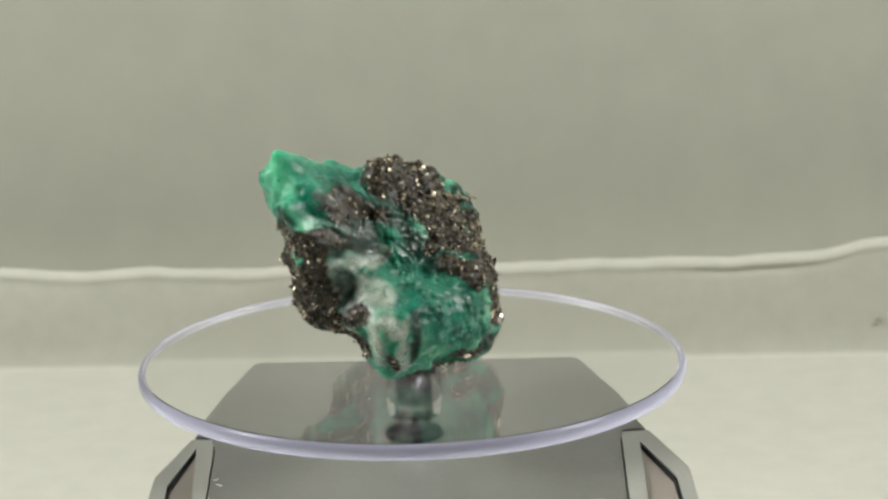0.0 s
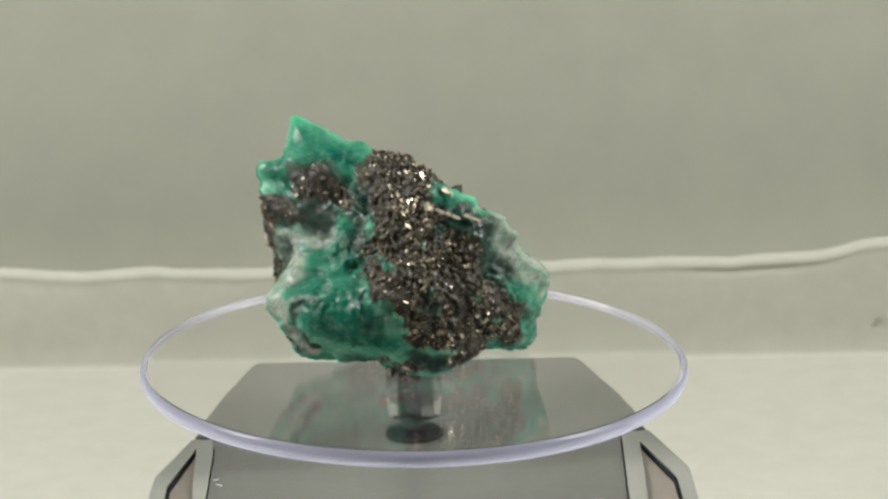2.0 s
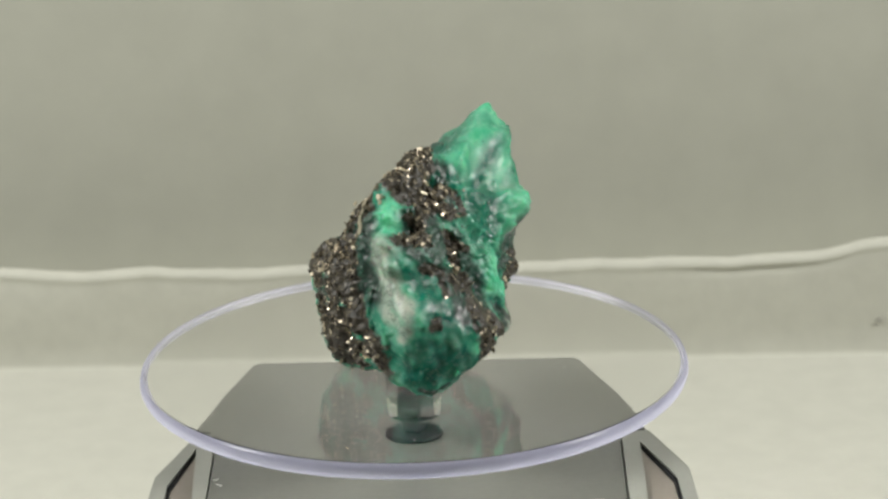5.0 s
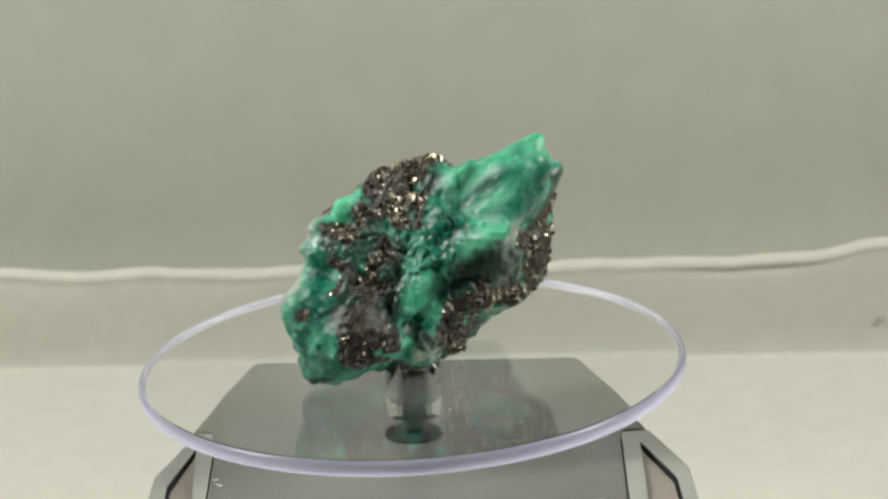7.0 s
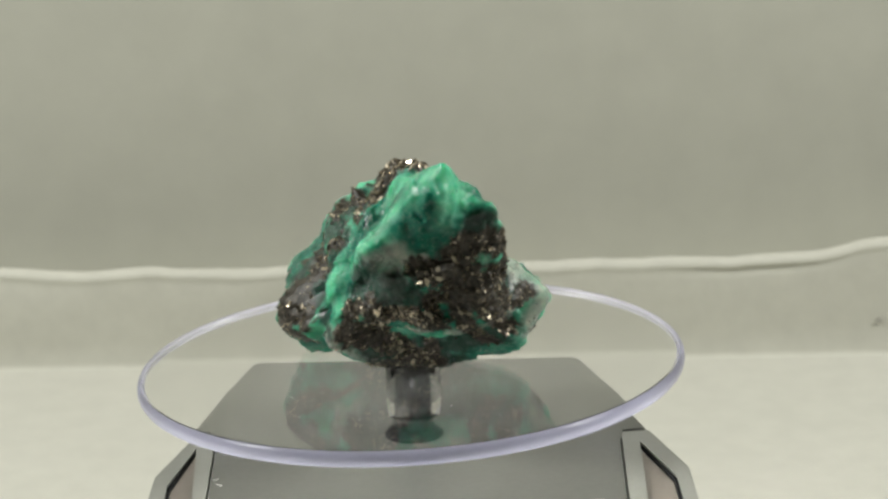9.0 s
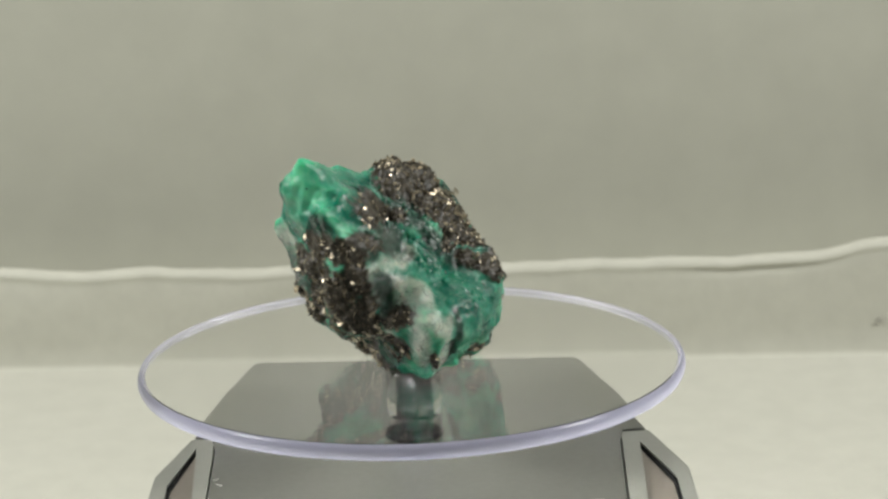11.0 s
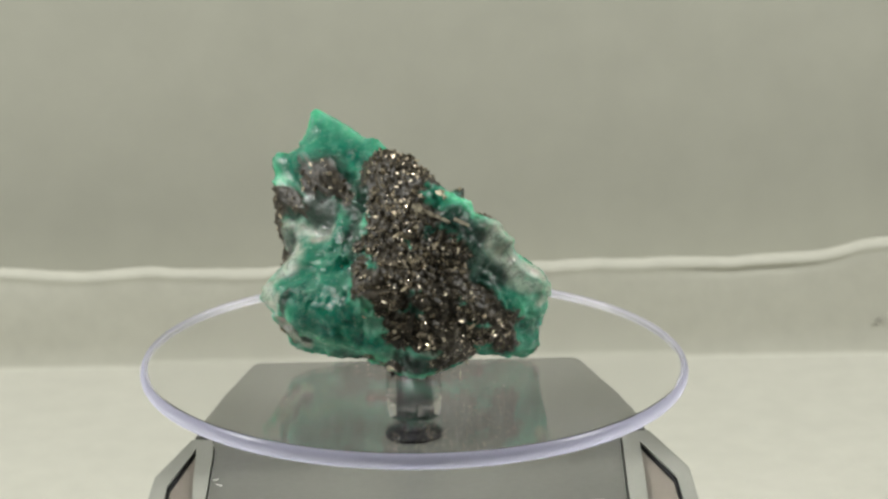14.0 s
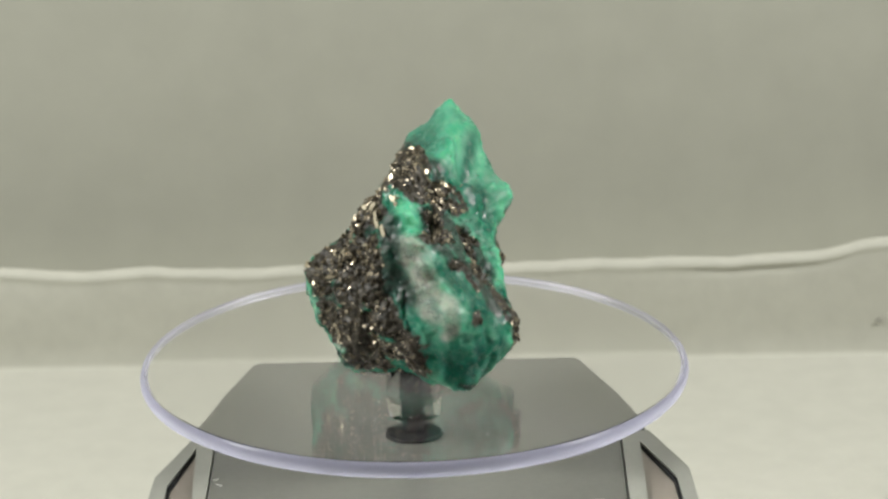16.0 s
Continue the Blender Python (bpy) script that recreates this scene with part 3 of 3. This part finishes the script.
def stone_material():
    n = Nodes("emerald_in_mica_and_quartz")
    zones = n.add("ShaderNodeAttribute")
    zones.attribute_name = "zones"
    split = n.add("ShaderNodeSeparateColor")
    n.join(zones.outputs["Color"], split.inputs["Color"])
    mica, quartz, smoky = split.outputs[0], split.outputs[1], split.outputs[2]
    deep = zones.outputs["Alpha"]
    body = n.ramp(n.noise(130, 4, 0.55, 0.4), [(0.25, (0.016, 0.16, 0.11)), (0.44, (0.046, 0.29, 0.19)), (0.57, (0.105, 0.41, 0.27)), (0.78, (0.31, 0.58, 0.43))])
    # Deep green, darkened further to paint in shade below.
    dark = n.ramp(n.noise(260, 5, 0.6), [(0.3, (0.003, 0.090, 0.064)), (0.7, (0.012, 0.25, 0.16))])
    pale = n.add("ShaderNodeAttribute")
    pale.attribute_name = "mint"
    light = n.ramp(n.noise(300, 5, 0.6), [(0.3, (0.06, 0.50, 0.28)), (0.7, (0.24, 0.72, 0.47))])
    colour = n.mix(pale.outputs["Fac"], body, light)
    colour = n.mix(deep, colour, dark)
    # Fine pale speckle painted in for whitish highlights on the green.
    frost_glints = n.ramp(n.noise(1000, 5, 0.65), [(0.52, (0, 0, 0)), (0.76, (0.32, 0.32, 0.32))])
    colour = n.mix(frost_glints, colour, (0.42, 0.70, 0.54))
    milky = n.ramp(n.noise(330, 5, 0.65), [(0.3, (0.24, 0.36, 0.29)), (0.5, (0.42, 0.50, 0.42)), (0.75, (0.68, 0.73, 0.62))])
    colour = n.mix(quartz, colour, milky)
    vein = n.ramp(n.noise(210, 5, 0.6, 0.3), [(0.46, (0, 0, 0)), (0.49, (0.4, 0.4, 0.4)), (0.53, (0, 0, 0))])
    colour = n.mix(n.mix(1.0, vein, quartz, "MULTIPLY"), colour, (0.035, 0.042, 0.036))
    # Ash colours the smoky seams and the painted shade of the hollow.
    ash = n.ramp(n.noise(420, 5, 0.6), [(0.3, (0.012, 0.030, 0.025)), (0.6, (0.040, 0.070, 0.058)), (0.8, (0.15, 0.19, 0.165))])
    colour = n.mix(smoky, colour, ash)
    cells = n.add("ShaderNodeTexVoronoi", Scale=1500)
    n.join(n.coord, cells.inputs["Vector"])
    schist = n.mix(0.5, n.ramp(n.noise(600, 5, 0.7), [(0.3, (0.012, 0.011, 0.008)), (0.55, (0.060, 0.050, 0.036)), (0.8, (0.19, 0.16, 0.12))]),
                   n.ramp(cells.outputs["Color"], [(0.2, (0.008, 0.008, 0.006)), (0.55, (0.045, 0.040, 0.030)), (0.85, (0.15, 0.13, 0.10))]))
    colour = n.mix(mica, colour, schist)
    specks = n.ramp(n.noise(1300, 3, 0.5), [(0.69, (0, 0, 0)), (0.73, (1, 1, 1))])
    colour = n.mix(specks, colour, (0.030, 0.026, 0.022))
    rough = n.mix(mica, n.ramp(n.noise(700, 4), [(0.3, (0.08,) * 3), (0.7, (0.32,) * 3)]), (0.34, 0.34, 0.34))
    inner = n.mix(mica, (1.0, 1.0, 1.0), (0.0, 0.0, 0.0))
    n.put(Base_Color=colour, Roughness=rough, Subsurface_Weight=inner, Subsurface_Scale=0.0018, IOR=1.57, Specular_IOR_Level=0.3, Coat_Weight=n.mix(mica, (0.12, 0.12, 0.12), (0.0, 0.0, 0.0)), Coat_Roughness=0.08)
    n.bsdf.inputs["Subsurface Radius"].default_value = (0.35, 1.0, 0.7)
    crack = n.add("ShaderNodeTexVoronoi", Scale=1000)
    n.join(n.coord, crack.inputs["Vector"])
    n.bump(n.mix(0.5, crack.outputs["Color"], n.noise(2600, 4, 0.7)), 0.38, 0.0005)
    glint = n.add("ShaderNodeBump", Strength=0.85, Distance=0.0005)
    n.join(crack.outputs["Color"], glint.inputs["Height"])
    n.join(glint.outputs["Normal"], n.bsdf.inputs["Coat Normal"])
    return n.mat


def flake_material(name, low, high, metal, rough):
    n = Nodes(name)
    info = n.add("ShaderNodeNewGeometry").outputs["Random Per Island"]
    middle = tuple(a * 0.60 + b * 0.40 for a, b in zip(low, high))
    n.put(Base_Color=n.ramp(info, [(0.0, low), (0.45, middle), (1.0, high)]), Metallic=metal, Roughness=n.ramp(n.noise(1500, 2), [(0.35, (rough * 0.6,) * 3), (0.65, (rough * 1.6,) * 3)]))
    n.bump(n.noise(3000, 3), 0.2, 0.0002)
    return n.mat


def plate_of_mica(verts, faces, at, normal, size, rng, sides=6, thick=0.10):
    """Adds one thin, uneven, many-sided plate to lists of corners and faces."""
    normal = normal / np.linalg.norm(normal)
    side = np.cross(normal, rng.normal(size=3))
    side /= np.linalg.norm(side)
    up = np.cross(normal, side)
    first = len(verts)
    long = rng.uniform(0.8, 2.8)
    for lift in (-0.5, 0.5):
        for k in range(sides):
            a = 2 * math.pi * (k + rng.uniform(-0.25, 0.25)) / sides
            verts.append(at + size * (side * math.cos(a) * long + up * math.sin(a) + normal * lift * thick * 2.2))
    faces.append([first + k for k in reversed(range(sides))])
    faces.append([first + sides + k for k in range(sides)])
    for k in range(sides):
        j = (k + 1) % sides
        faces.append([first + k, first + j, first + sides + j, first + sides + k])


def mesh_part(name, verts, faces, material, parent, label="", kind=""):
    mesh = bpy.data.meshes.new(name)
    mesh.from_pydata([tuple(v) for v in verts], [], [list(map(int, f)) for f in faces])
    mesh.materials.append(material)
    ob = new(name, mesh)
    ob.parent = parent
    return tagged(ob, label, kind=kind)


def stone():
    ob = empty("emerald_specimen", pose(0, 0, DISC), "rough green emerald in dark mica and white quartz on the disc", "mineral")
    u, faces, p, zones, mint = skin()
    body = mesh_part("emerald_body", p, faces, stone_material(), ob, "green emerald with milky quartz and dark seams")
    body.data.shade_smooth()
    layer = body.data.attributes.new("zones", "FLOAT_COLOR", "POINT")
    layer.data.foreach_set("color", zones.astype(np.float32).ravel())
    tone = body.data.attributes.new("mint", "FLOAT", "POINT")
    tone.data.foreach_set("value", mint.astype(np.float32))
    normals = np.array([v.normal[:] for v in body.data.vertices])
    rng = np.random.default_rng(7)
    dark = flake_material("dark_mica_flakes", (0.050, 0.042, 0.030), (0.80, 0.70, 0.53), 0.9, 0.30)
    for name, table in (("mica_crust", MICA_A), ("mica_crust", MICA_B), ("mica_crust", MICA_C), ("mica_crust", MICA_D), ("mica_crust", MICA_E), ("mica_crust", MICA_F), ("mica_crust", MICA_G), ("mica_crust", MICA_H), ("mica_underside", MICA_UNDER)):
        inside = zone(u, (table,), 0.0, 0.5) * zones[:, 0]
        spots = np.nonzero(inside > 0.3)[0]
        amount = min(len(spots), int(len(spots) * 0.17))
        corners, sides = [], []
        for i in rng.choice(spots, amount, replace=False):
            tilt = normals[i] + rng.normal(scale=0.6, size=3)
            size = 0.00010 + 0.00036 * rng.random() ** 2.5
            plate_of_mica(corners, sides, p[i] + normals[i] * 0.00002, tilt, size, rng, int(rng.integers(4, 7)))
        mesh_part(name, corners, sides, dark, ob, "glittering crust of dark mica flakes", "stuff")
    bright = flake_material("pale_gold_mica", (0.30, 0.27, 0.19), (0.52, 0.47, 0.36), 0.8, 0.44)

    def crystal(name, az, el, size, count, spread, label, facing_bias=0.0):
        i = int(np.argmax(u @ bearing(az, el)))
        for k in range(count):
            corners, sides = [], []
            at = p[i] + normals[i] * 0.0003 + rng.normal(scale=spread, size=3)
            plate_of_mica(corners, sides, at, normals[i] + facing_bias + rng.normal(scale=0.2, size=3), size * rng.uniform(0.6, 1.1), rng, 6, 0.12)
            mesh_part(name, corners, sides, bright, ob, label)

    for az, el, size in GRAINS_A + GRAINS_B:
        count = 1 if size > 0.45 else 2
        crystal("mica_plate" if size > 0.45 else "mica_grain", az, el, size * 0.0008, count, 0.00015 * (count - 1),
                "pale gold mica plate" if size > 0.45 else "small bright brassy grain")
    facing = bearing(1, 35)
    for az, el, length in ((14, 46, 0.0010), (20, 40, 0.0014), (27, 34, 0.0015)):
        i = int(np.argmax(u @ bearing(az, el)))
        along = p[int(np.argmax(u @ bearing(31, 28)))] - p[int(np.argmax(u @ bearing(14, 48)))]
        along /= np.linalg.norm(along)
        across = np.cross(facing, along)
        across /= np.linalg.norm(across)
        out = np.cross(along, across)
        at = p[i] + normals[i] * 0.0007
        corners = [at + along * a * length + across * c * 0.00032 + out * d * 0.00012 for d in (-1, 1) for a, c in ((-1, -1), (0.8, -1), (1.1, 0), (0.8, 1), (-1, 1))]
        rims = [[4, 3, 2, 1, 0], [5, 6, 7, 8, 9]] + [[k, (k + 1) % 5, (k + 1) % 5 + 5, k + 5] for k in range(5)]
        mesh_part("mica_blade", corners, rims, bright, ob, "long pale mica blade")
    crystal("mica_plate", 3, 52, 0.0006, 9, 0.0006, "pale gold mica plate", facing)
    return ob


specimen = stone()


# ---- what moves ----
def motions():
    steps = [i / 10 for i in range(161)]
    walk(disc, [(t, pose(0.0002, 0, 0, 0, 0, TURN * t)) for t in steps])
    walk(specimen, [(t, pose(0, 0, DISC, 0, 0, TURN * t)) for t in steps])


motions()
